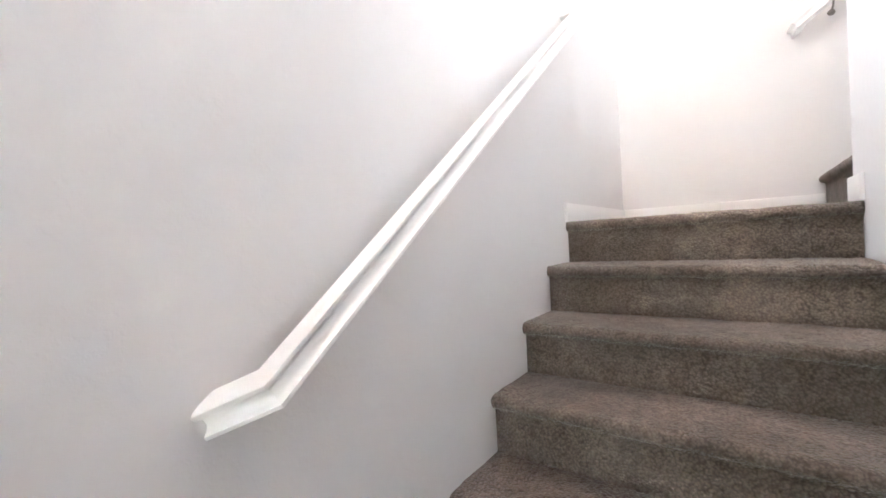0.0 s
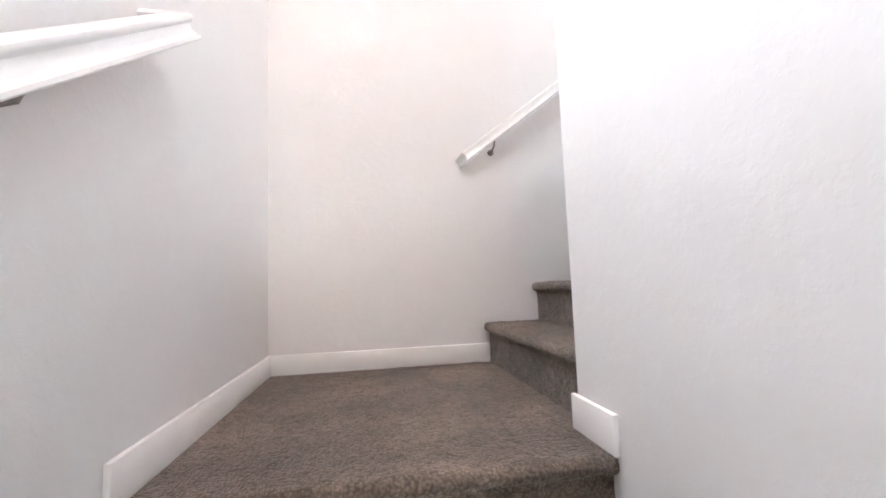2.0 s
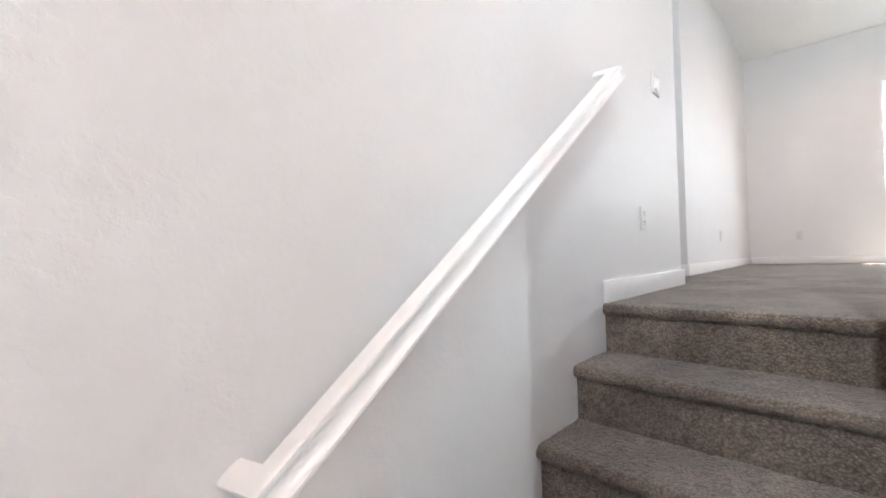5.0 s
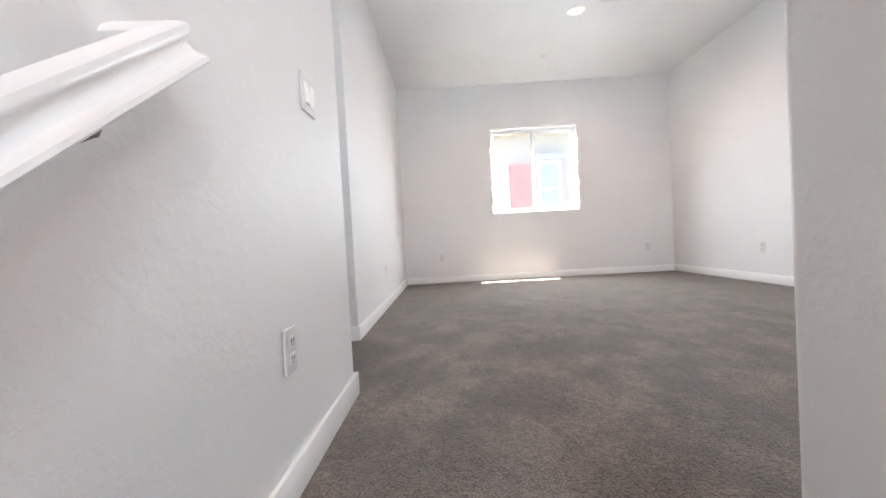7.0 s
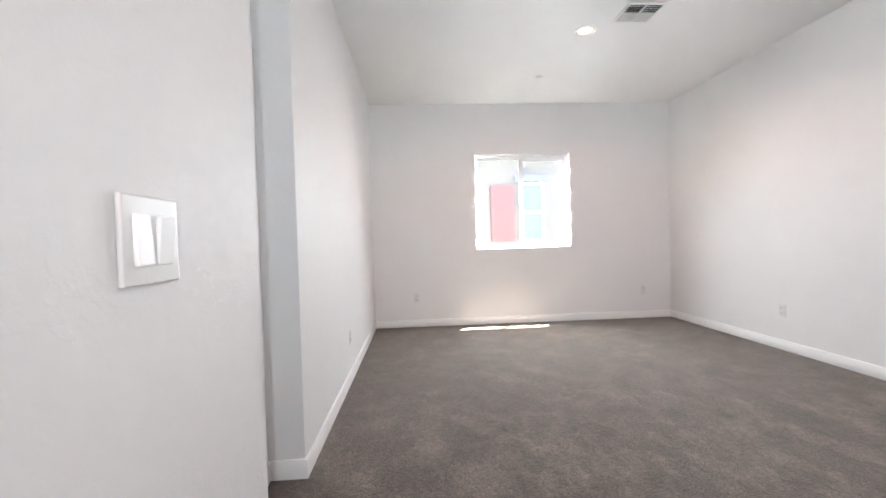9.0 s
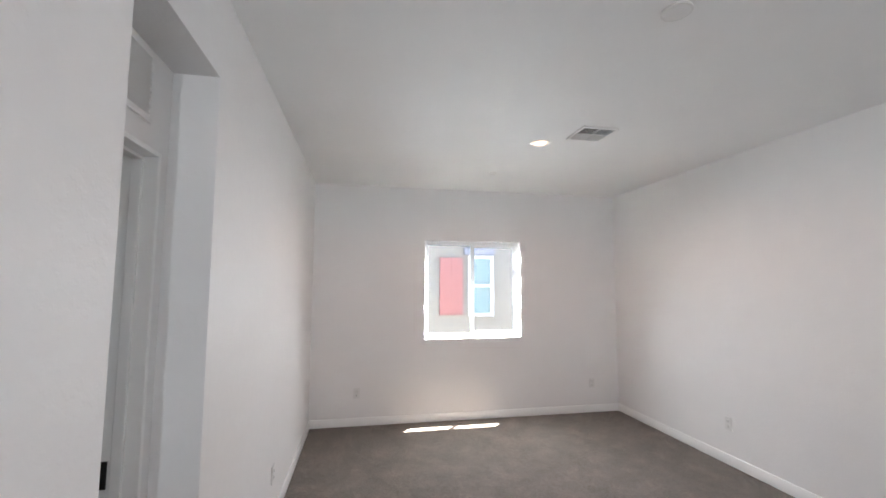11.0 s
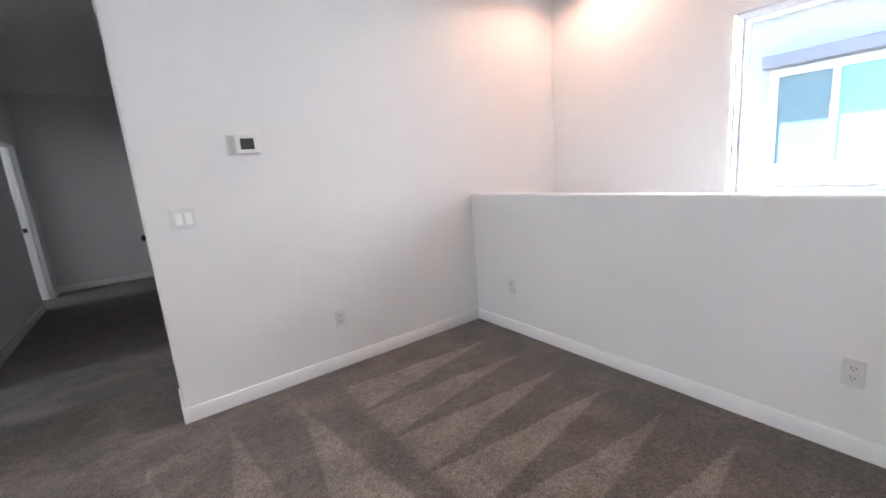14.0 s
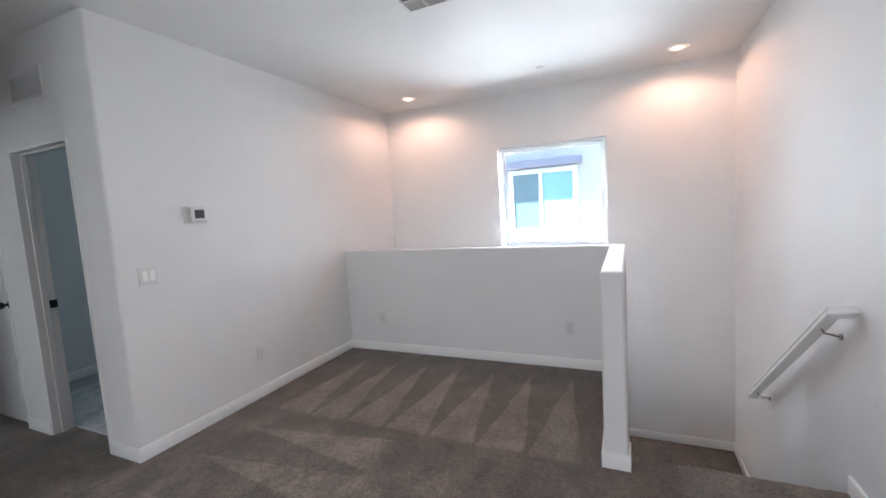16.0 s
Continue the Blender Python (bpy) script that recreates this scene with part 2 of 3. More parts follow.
bump(nt, b, noise_tex(nt, position(nt), 20, 3), 0.6, 0.02)
GROUND, nt, b = material("yard_ground", (0.24, 0.22, 0.19), 0.95)
nt.links.new(ramp(nt, noise_tex(nt, position(nt), 0.8, 6), [(0.3, (0.18, 0.165, 0.14)), (0.7, (0.29, 0.265, 0.23))]), b.inputs["Base Color"])
bump(nt, b, noise_tex(nt, position(nt), 25, 4), 0.6, 0.02)
MARBLE, nt, b = material("marble_tile", (0.62, 0.63, 0.64), 0.22)
nt.links.new(ramp(nt, noise_tex(nt, position(nt), 4, 8, 0.7), [(0.40, (0.42, 0.43, 0.45)), (0.50, (0.66, 0.67, 0.68)), (0.60, (0.72, 0.72, 0.72))]), b.inputs["Base Color"])
GROUT = material("grey_grout", (0.38, 0.38, 0.38), 0.9)[0]


# ---- mesh helpers ----
def finish(name, bm, mat, parent=None, smooth=False):
    bmesh.ops.recalc_face_normals(bm, faces=bm.faces)
    me = bpy.data.meshes.new(name)
    bm.to_mesh(me)
    bm.free()
    for mm in (mat if isinstance(mat, (list, tuple)) else [mat]):
        me.materials.append(mm)
    if smooth:
        for p in me.polygons:
            p.use_smooth = True
        me.set_sharp_from_angle(angle=radians(38))
    ob = new(name, me)
    if parent is not None:
        ob.parent = parent
    return ob


def part(name, bm, mat, parent, label="", smooth=False):
    ob = finish(name, bm, mat, parent, smooth)
    return tagged(ob, label) if label else ob


def structure(name, bm, mat, label, category, smooth=False):
    return tagged(finish(name, bm, mat, None, smooth), label, category, "", "structure")


def thing(name, label, category, group="", m=None):
    ob = new(name)
    ob.empty_display_size = 0.1
    if m is not None:
        ob.matrix_world = m
    return tagged(ob, label, category, group)


def add_box(bm, lo, hi, bevel=0.0, seg=2):
    lo, hi = Vector(lo), Vector(hi)
    geo = bmesh.ops.create_cube(bm, size=1.0, matrix=Matrix.Translation((lo + hi) / 2) @ Matrix.Diagonal((*(hi - lo), 1)))
    if bevel:
        es = list({e for v in geo["verts"] for e in v.link_edges})
        bmesh.ops.bevel(bm, geom=es, offset=bevel, segments=seg, profile=0.5, affect="EDGES")


def box(lo, hi, bevel=0.0, seg=2):
    bm = bmesh.new()
    add_box(bm, lo, hi, bevel, seg)
    return bm


def cyl(bm, r1, r2, depth, m, seg=24):
    bmesh.ops.create_cone(bm, cap_ends=True, segments=seg, radius1=r1, radius2=r2, depth=depth, matrix=m)


def prism(points, z0, z1, round_at=(), radius=0.02, round_top=0.0):
    """Extrudes a plan outline; the corners in round_at get a bullnose."""
    bm = bmesh.new()
    low = [bm.verts.new((x, y, z0)) for x, y in points]
    top = [bm.verts.new((x, y, z1)) for x, y in points]
    bm.faces.new(low)
    cap = bm.faces.new(top)
    n = len(points)
    for i in range(n):
        bm.faces.new((low[i], low[(i + 1) % n], top[(i + 1) % n], top[i]))
    es = []
    for i, p in enumerate(points):
        if any(abs(p[0] - q[0]) + abs(p[1] - q[1]) < 1e-4 for q in round_at):
            es.append(bm.edges.get((low[i], top[i])))
    if es:
        bmesh.ops.bevel(bm, geom=es, offset=radius, segments=5, profile=0.5, affect="EDGES")
    if round_top:
        es = [e for e in bm.edges if all(abs(v.co.z - z1) < 1e-5 for v in e.verts)]
        bmesh.ops.bevel(bm, geom=es, offset=round_top, segments=4, profile=0.5, affect="EDGES")
    return bm


def wall(name, axis, a0, a1, u0, u1, z0, z1, openings, label, mat=None, rounds=()):
    """A wall across axis from a0 to a1, along u, with openings (ua, ub, za, zb) cut through; rounds: bullnosed (a, u)."""
    us = sorted({u0, u1, *[o[i] for o in openings for i in (0, 1)]})
    zs = sorted({z0, z1, *[o[i] for o in openings for i in (2, 3)]})

    def solid(i, j):
        if not (0 <= i < len(us) - 1 and 0 <= j < len(zs) - 1):
            return False
        u, z = (us[i] + us[i + 1]) / 2, (zs[j] + zs[j + 1]) / 2
        return not any(o[0] < u < o[1] and o[2] < z < o[3] for o in openings)

    def co(a, u, z):
        return (a, u, z) if axis == "x" else (u, a, z)

    bm = bmesh.new()

    def quad(*pts):
        bm.faces.new([bm.verts.new(co(*p)) for p in pts])

    for i in range(len(us) - 1):
        for j in range(len(zs) - 1):
            if not solid(i, j):
                continue
            ua, ub, za, zb = us[i], us[i + 1], zs[j], zs[j + 1]
            for a in (a0, a1):
                quad((a, ua, za), (a, ub, za), (a, ub, zb), (a, ua, zb))
            if not solid(i - 1, j):
                quad((a0, ua, za), (a1, ua, za), (a1, ua, zb), (a0, ua, zb))
            if not solid(i + 1, j):
                quad((a0, ub, za), (a1, ub, za), (a1, ub, zb), (a0, ub, zb))
            if not solid(i, j - 1):
                quad((a0, ua, za), (a1, ua, za), (a1, ub, za), (a0, ub, za))
            if not solid(i, j + 1):
                quad((a0, ua, zb), (a1, ua, zb), (a1, ub, zb), (a0, ub, zb))
    bmesh.ops.remove_doubles(bm, verts=bm.verts, dist=1e-5)
    bmesh.ops.recalc_face_normals(bm, faces=bm.faces)
    for a, u, za, zb in rounds:
        p = Vector(co(a, u, 0)).to_2d()
        es = [e for e in bm.edges if all((v.co.to_2d() - p).length < 1e-4 and za - 1e-4 <= v.co.z <= zb + 1e-4 for v in e.verts)]
        if es:
            bmesh.ops.bevel(bm, geom=es, offset=0.018, segments=4, profile=0.5, affect="EDGES")
    return structure(name, bm, mat or WALL, label, "wall", True)


# ---- large structure ----
LOW = -2.47
LAND = -1.14
RISE = 0.19
wall("wall_west", "x", -0.16, 0.0, -9.22, 0.475, -2.8, CEIL,
     [(-2.313, -1.137, 0.95, 2.135), (-5.2, -4.6, 1.45, 2.05)], "white textured drywall above the stairwell")
wall("wall_east", "x", 7.63, 7.79, -9.22, 0.475, -0.3, CEIL,
     [(-2.30, -1.097, 0.945, 2.12), (-5.8, -4.6, 0.945, 2.12), (-8.6, -7.4, 0.945, 2.12)], "white textured drywall around the sliding window")
structure("wall_stair_north", prism([(0, 0), (3.456, 0), (3.456, 0.475), (0, 0.475)], -2.8, CEIL, [(3.456, 0)]),
          WALL, "white textured drywall beside the upper stairs", "wall", True)
wall("wall_north", "y", 0.19, 0.355, 3.456, 7.63, -0.3, CEIL, [(3.456, 4.41, -0.3, 2.385)],
     "white textured drywall with a shallow door recess", rounds=[(0.19, 4.41, 0.0, 2.385)])
wall("wall_recess", "y", 0.355, 0.475, 3.456, 7.63, -0.3, CEIL, [(3.56, 4.35, -0.3, 2.05)],
     "white drywall at the back of the door recess")
structure("wall_south", prism([(4.505, -3.605), (7.63, -3.605), (7.63, -3.725), (4.505, -3.725)], -0.3, CEIL, [(4.505, -3.605)]),
          WALL, "white textured drywall with a rounded corner", "wall", True)
wall("wall_hall_east", "x", 4.505, 4.625, -9.1, -3.725, -0.3, CEIL,
     [(-5.34, -4.575, -0.3, 2.06), (-8.75, -7.95, -0.3, 2.06)], "white drywall of the dim hallway with door openings")
wall("wall_landing_side", "y", -3.905, -3.785, 0.0, 3.31, -2.8, CEIL, [(0.0, 1.0, -2.8, -0.40)],
     "white textured drywall with a rounded corner", rounds=[(-3.785, 3.31, -2.8, CEIL)])
# unseen entry added below; its opening lets daylight reach the lower flight
wall("wall_entry_south", "y", -6.12, -6.0, 0.0, 1.5, -2.8, -0.2, [(0.12, 0.62, -2.36, -0.54)], "white drywall of the unseen lower entry")
wall("wall_entry_east", "x", 1.5, 1.6, -6.12, -3.905, -2.8, -0.2, [], "white drywall of the unseen lower entry")
wall("wall_hall_west", "x", 3.19, 3.31, -9.1, -3.905, -0.3, CEIL,
     [(-4.84, -4.10, -0.3, 2.06), (-5.95, -5.17, -0.3, 2.06)], "white drywall of the dim hallway with door openings")
wall("wall_hall_end", "y", -9.22, -9.1, 0.0, 7.63, -0.3, CEIL, [], "white drywall closing the hallway")
wall("wall_bedrooms", "y", -6.8, -6.68, 4.625, 7.63, -0.3, CEIL, [], "white drywall between two bedrooms")
wall("wall_bath", "y", -6.2, -6.08, 0.0, 3.19, -0.3, CEIL, [], "white drywall closing the bathroom")
wall("wall_closet", "y", 1.6, 1.72, 3.0, 5.2, -0.3, CEIL, [], "white drywall closing the small room")
wall("wall_closet_west", "x", 2.9, 3.0, 0.475, 1.72, -0.3, CEIL, [], "white drywall closing the small room")
wall("wall_closet_east", "x", 5.2, 5.3, 0.475, 1.72, -0.3, CEIL, [], "white drywall closing the small room")
half = [(1.0, -3.785), (1.08, -3.785), (1.08, -1.09), (2.456, -1.09), (2.456, -0.968), (1.0, -0.968)]
structure("half_wall", prism(half, -2.8, 1.09, [half[3], half[4], half[5]], 0.02, 0.016),
          WALL, "white drywall half wall with a rounded top guarding the stairwell", "half wall", True)
structure("ceiling", box((-0.16, -9.22, CEIL), (7.79, 1.72, CEIL + 0.15)), CEILING, "white textured flat ceiling", "ceiling")


def slab(name, rects, top, thick, mat, label, category):
    bm = bmesh.new()
    for x0, y0, x1, y1 in rects:
        add_box(bm, (x0, y0, top - thick), (x1, y1, top))
    return structure(name, bm, mat, label, category)


slab("floor", [(2.44, -3.785, 7.63, 0.475), (1.08, -3.785, 2.44, -1.09), (3.19, -9.1, 7.63, -3.785), (3.0, 0.475, 5.2, 1.6)],
     0.0, 0.22, CARPET, "brown cut-pile carpet with vacuum marks", "carpet")
slab("floor_bath", [(0.0, -6.08, 3.19, -3.905)], -0.008, 0.2, GROUT, "grey grout bed under bathroom tiles", "floor")
slab("floor_lower", [(0.0, -3.785, 1.0, -2.55), (0.0, -6.0, 1.5, -3.785)], LOW, 0.2, STAIR_CARPET, "brown carpet at the foot of the stairs", "carpet")
slab("floor_landing", [(0.0, -1.0, 1.06, 0.0)], LAND - 0.004, 0.2, STAIR_CARPET, "brown carpet of the stair landing", "carpet")


# ---- carpeted stairs ----
def step_mesh(name, width, depth, rise, seed):
    """One carpeted tread with a rolled nosing and its riser; u runs inwards from the nosing, v across."""
    prof = []
    res = 0.008
    n = max(2, int((depth - 0.02) / res))
    for i in range(n + 1):
        prof.append((depth - (depth - 0.022) * i / n, 0.0))
    for i in range(1, 9):
        a = math.pi / 2 + math.pi * i / 8 * 1.02
        prof.append((0.022 + 0.022 * math.cos(a), -0.022 + 0.022 * math.sin(a)))
    for i in range(1, 18):
        prof.append((0.027, -0.048 - (rise - 0.046) * i / 17))
    m = int(width / 0.0085)
    verts, faces = [], []
    for k, (u, z) in enumerate(prof):
        a, c = prof[max(k - 1, 0)], prof[min(k + 1, len(prof) - 1)]
        du, dz = c[0] - a[0], c[1] - a[1]
        ln = math.hypot(du, dz) or 1
        nu, nz = dz / ln, -du / ln
        soft = 1.0 if k < len(prof) - 17 else 0.5
        for j in range(m + 1):
            v = width * j / m
            q = Vector((u * 1.0 + seed * 3.1, v, z))
            h = noise.noise(q * 95) * 0.0030 + noise.noise(q * 38) * 0.0028 + noise.noise(q * 9) * 0.003
            h *= soft
            verts.append((u + nu * h, v, z + nz * h))
    for k in range(len(prof) - 1):
        for j in range(m):
            i = k * (m + 1) + j
            faces.append((i, i + 1, i + m + 2, i + m + 1))
    me = bpy.data.meshes.new(name)
    me.from_pydata(verts, [], faces)
    me.materials.append(STAIR_CARPET)
    me.polygons.foreach_set("use_smooth", [True] * len(faces))
    me.update()
    return me


lower = tagged(new("staircase"), "lower flight of brown carpeted steps with rolled nosings", "stairs", "", "structure")
upper = tagged(new("staircase"), "upper flight of brown carpeted steps with rolled nosings", "stairs", "", "structure")
lower_y = [-1.156 - 0.256 * k for k in range(7)]
turn = Matrix(((0, 1, 0, 0), (1, 0, 0, 0), (0, 0, 1, 0), (0, 0, 0, 1)))
for k, y in enumerate(lower_y):
    ob = new("step", step_mesh("step", 1.0, 1.156 if k == 0 else 0.285, RISE, k))
    ob.matrix_world = Matrix.Translation((0, y, LAND - RISE * k)) @ turn
    ob.parent = lower
upper_x = [1.014, 1.275, 1.527, 1.786, 2.04, 2.30]
for k, x in enumerate(upper_x):
    depth = 0.155 if k == 5 else upper_x[k + 1] - x + 0.03
    ob = new("step", step_mesh("step", 0.98, depth, RISE, k + 10))
    ob.matrix_world = Matrix.Translation((x, -0.98, LAND + RISE * (k + 1)))
    ob.parent = upper


# ---- baseboards ----
def baseboard(p0, p1, side, z=0.0, h=0.09, t=0.014):
    """A board on the wall line p0-p1; side is the way out into the room."""
    bm = bmesh.new()
    lo = (min(p0[0], p1[0], p0[0] + side[0] * t, p1[0] + side[0] * t), min(p0[1], p1[1], p0[1] + side[1] * t, p1[1] + side[1] * t), z)
    hi = (max(p0[0], p1[0], p0[0] + side[0] * t, p1[0] + side[0] * t), max(p0[1], p1[1], p0[1] + side[1] * t, p1[1] + side[1] * t), z + h)
    add_box(bm, lo, hi, 0.003, 2)
    return structure("baseboard", bm, TRIM, "white painted wood baseboard", "baseboard", True)


T = 0.014
baseboard((0, -1.165), (0, 0), (1, 0), LAND)
baseboard((T, 0), (1.035, 0), (0, -1), LAND)
baseboard((1.0, -1.165), (1.0, -0.97), (-1, 0), LAND)
baseboard((2.315, 0), (3.456 + T, 0), (0, -1))
baseboard((3.456, 0), (3.456, 0.355), (1, 0))
baseboard((3.456 + T, 0.355), (3.56, 0.355), (0, -1))
baseboard((4.35, 0.355), (4.41 - T, 0.355), (0, -1))
baseboard((4.41, 0.19 - T), (4.41, 0.355), (-1, 0))
baseboard((4.41, 0.19), (7.63, 0.19), (0, -1))
baseboard((7.63, -3.605 + T), (7.63, 0.19 - T), (-1, 0))
baseboard((4.505 - T, -3.605), (7.63, -3.605), (0, 1))
baseboard((4.505, -4.575), (4.505, -3.605), (-1, 0))
baseboard((4.505, -7.95), (4.505, -5.34), (-1, 0))
baseboard((4.505, -9.1), (4.505, -8.75), (-1, 0))
baseboard((3.31, -9.1), (4.505 - T, -9.1), (0, 1))
baseboard((3.31, -4.10), (3.31, -3.785), (1, 0))
baseboard((3.31, -5.17), (3.31, -4.84), (1, 0))
baseboard((3.31, -9.1 + T), (3.31, -5.95), (1, 0))
baseboard((1.08 + T, -3.785), (3.31 + T, -3.785), (0, 1))
baseboard((1.08, -3.785), (1.08, -1.09), (1, 0))
baseboard((1.08 + T, -1.09), (2.456, -1.09), (0, -1))
baseboard((2.456, -1.09 - T), (2.456, -0.968 + T), (1, 0))
baseboard((2.315, -0.968), (2.456, -0.968), (0, 1))
baseboard((7.63, -6.68), (7.63, -3.725), (-1, 0))
baseboard((4.625, -6.68), (7.63 - T, -6.68), (0, 1))
baseboard((4.625, -9.1), (7.63, -9.1), (0, 1))
baseboard((7.63, -9.1 + T), (7.63, -6.8), (-1, 0))
baseboard((0, -6.08), (3.19, -6.08), (0, 1), -0.008)


# ---- windows ----
def frame_ring(a0, a1, y0, y1, z0, z1, w, bevel=0.004):
    bm = bmesh.new()
    add_box(bm, (a0, y0, z0), (a1, y0 + w, z1), bevel)
    add_box(bm, (a0, y1 - w, z0), (a1, y1, z1), bevel)
    add_box(bm, (a0, y0 + w, z0), (a1, y1 - w, z0 + w), bevel)
    add_box(bm, (a0, y0 + w, z1 - w), (a1, y1 - w, z1), bevel)
    return bm


def window(name, a, inward, y0, y1, z0, z1, slider, label):
    """A vinyl window set in a wall across x; a is its outer plane, inward the way into the room."""
    top = tagged(new(name), label, "window", "", "structure")

    def span(d0, d1):
        return sorted((a + inward * d0, a + inward * d1))
    s = span(0.0, 0.075)
    part("window_frame", frame_ring(*s, y0, y1, z0, z1, 0.032), VINYL, top, "white vinyl window frame")
    ym = (y0 + y1) / 2
    panes = [(y0 + 0.03, y1 - 0.03)]
    if slider:
        panes = [(y0 + 0.03, ym + 0.022), (ym - 0.022, y1 - 0.03)]
    for k, (ya, yb) in enumerate(panes):
        d = 0.014 + 0.026 * ((k + 1) % 2 if slider else 0)
        w = 0.046 if slider and k == 0 else (0.022 if slider else 0.03)
        sa = part("sash", frame_ring(*span(d, d + 0.024), ya, yb, z0 + 0.03, z1 - 0.03, w, 0.003), VINYL, top, "white vinyl sash")
        g = span(d + 0.010, d + 0.014)
        pane = part("pane", box((g[0], ya + w - 0.004, z0 + 0.03 + w - 0.004), (g[1], yb - w + 0.004, z1 - 0.03 - w + 0.004)), GLASS, sa, "glass pane tinted to dim the outside view")
        # no shadow from the tinted pane, so the sun enters undimmed
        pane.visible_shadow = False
    return top


window("window_1", 7.765, -1, -2.30, -1.097, 0.945, 2.12, True, "white vinyl sliding window with glass tinted to dim the view")
window("window_2", -0.135, 1, -2.313, -1.137, 0.95, 2.135, False, "white vinyl fixed window with glass tinted to dim the view")
# the next three windows are unseen, added as openings for light
window("window_3", 7.765, -1, -5.8, -4.6, 0.945, 2.12, True, "unseen white vinyl sliding window, added to light a bedroom")
window("window_4", 7.765, -1, -8.6, -7.4, 0.945, 2.12, True, "unseen white vinyl sliding window, added to light a bedroom")
window("window_5", -0.135, 1, -5.2, -4.6, 1.45, 2.05, False, "small unseen white vinyl bathroom window, added to let light in")


# ---- door frames and doors ----
def door_frame(name, axis, a0, a1, u0, u1, top, strike_u, strike_side, label):
    """Jambs, head and stops lining an opening; strike_u: the jamb that carries the latch plate."""
    root = tagged(new(name), label, "door frame", "", "structure")
    e = 0.006
    a0, a1 = a0 - e, a1 + e

    def bx(al, ah, ul, uh, zl, zh, bev=0.003):
        lo, hi = (al, ul, zl), (ah, uh, zh)
        if axis == "y":
            lo, hi = (ul, al, zl), (uh, ah, zh)
        return box(lo, hi, bev)
    part("jamb", bx(a0, a1, u0, u0 + 0.018, 0, top), DOOR_PAINT, root)
    part("jamb", bx(a0, a1, u1 - 0.018, u1, 0, top), DOOR_PAINT, root)
    part("head", bx(a0, a1, u0 + 0.018, u1 - 0.018, top - 0.018, top), DOOR_PAINT, root)
    am = (a0 + a1) / 2
    part("stop", bx(am - 0.018, am + 0.018, u0 + 0.018, u0 + 0.030, 0, top - 0.018), DOOR_PAINT, root)
    part("stop", bx(am - 0.018, am + 0.018, u1 - 0.030, u1 - 0.018, 0, top - 0.018), DOOR_PAINT, root)
    part("stop", bx(am - 0.018, am + 0.018, u0 + 0.030, u1 - 0.030, top - 0.030, top - 0.018), DOOR_PAINT, root)
    if strike_u is not None:
        s = 0.018 if strike_u == u0 else -0.018
        lo_u, hi_u = sorted((strike_u + s, strike_u + s * 1.15))
        al = am + strike_side * 0.022
        lo_a, hi_a = sorted((al, am + strike_side * (abs(a1 - a0) / 2 + 0.003)))
        part("strike_plate", bx(lo_a, hi_a, lo_u, hi_u, 0.93, 0.99, 0.002), BLACK, root, "black latch strike plate")
    return root


door_frame("door_1", "y", 0.355, 0.475, 3.56, 4.35, 2.05, None, 1, "white painted door frame with its door swung open")
door_frame("door_2", "x", 4.505, 4.625, -5.34, -4.575, 2.06, -5.34, 1, "white painted bedroom door frame, open doorway")
door_frame("door_3", "x", 4.505, 4.625, -8.75, -7.95, 2.06, -8.75, 1, "white painted far bedroom door frame, open doorway")
door_frame("door_4", "x", 3.19, 3.31, -4.84, -4.10, 2.06, -4.84, -1, "white painted bathroom door frame, open doorway")
frame_5 = door_frame("door_5", "x", 3.19, 3.31, -5.95, -5.17, 2.06, None, 1, "white painted closed panel door in the hallway")


def panel_door(root, x, y0, y1, z1, knob_y):
    body = part("door_slab", box((x - 0.018, y0, 0.012), (x + 0.016, y1, z1), 0.002), DOOR_PAINT, root, "white moulded two-panel door")
    for za, zb in ((0.22, 0.86), (1.06, z1 - 0.14)):
        part("panel", frame_ring(x + 0.014, x + 0.024, y0 + 0.11, y1 - 0.11, za, zb, 0.028, 0.006), DOOR_PAINT, body)
    bm = bmesh.new()
    across = pose(0, 0, 0, 0, 90, 0)
    cyl(bm, 0.031, 0.029, 0.008, Matrix.Translation((x + 0.020, knob_y, 0.96)) @ across)
    cyl(bm, 0.011, 0.011, 0.04, Matrix.Translation((x + 0.042, knob_y, 0.96)) @ across)
    bmesh.ops.create_uvsphere(bm, u_segments=20, v_segments=12, radius=0.027, matrix=Matrix.Translation((x + 0.068, knob_y, 0.96)) @ Matrix.Diagonal((0.75, 1, 1, 1)))
    part("knob", bm, BLACK, root, "black round door knob", True)


panel_door(frame_5, 3.27, -5.929, -5.191, 2.035, -5.25)


frame_1 = bpy.data.objects["door_1"]
leaf = part("door_slab", box((4.296, 0.477, 0.012), (4.330, 1.235, 2.025), 0.002), DOOR_PAINT, frame_1, "white moulded door swung inwards")
# one small black fitting at the jamb, drawn as a pin and plate
for z in (0.96,):
    bm = bmesh.new()
    cyl(bm, 0.007, 0.007, 0.09, Matrix.Translation((4.322, 0.473, z)), 14)
    add_box(bm, (4.326, 0.445, z - 0.044), (4.333, 0.471, z + 0.044), 0.001)
    part("jamb_fitting", bm, BLACK, frame_1, "small black fitting on the door jamb", True)


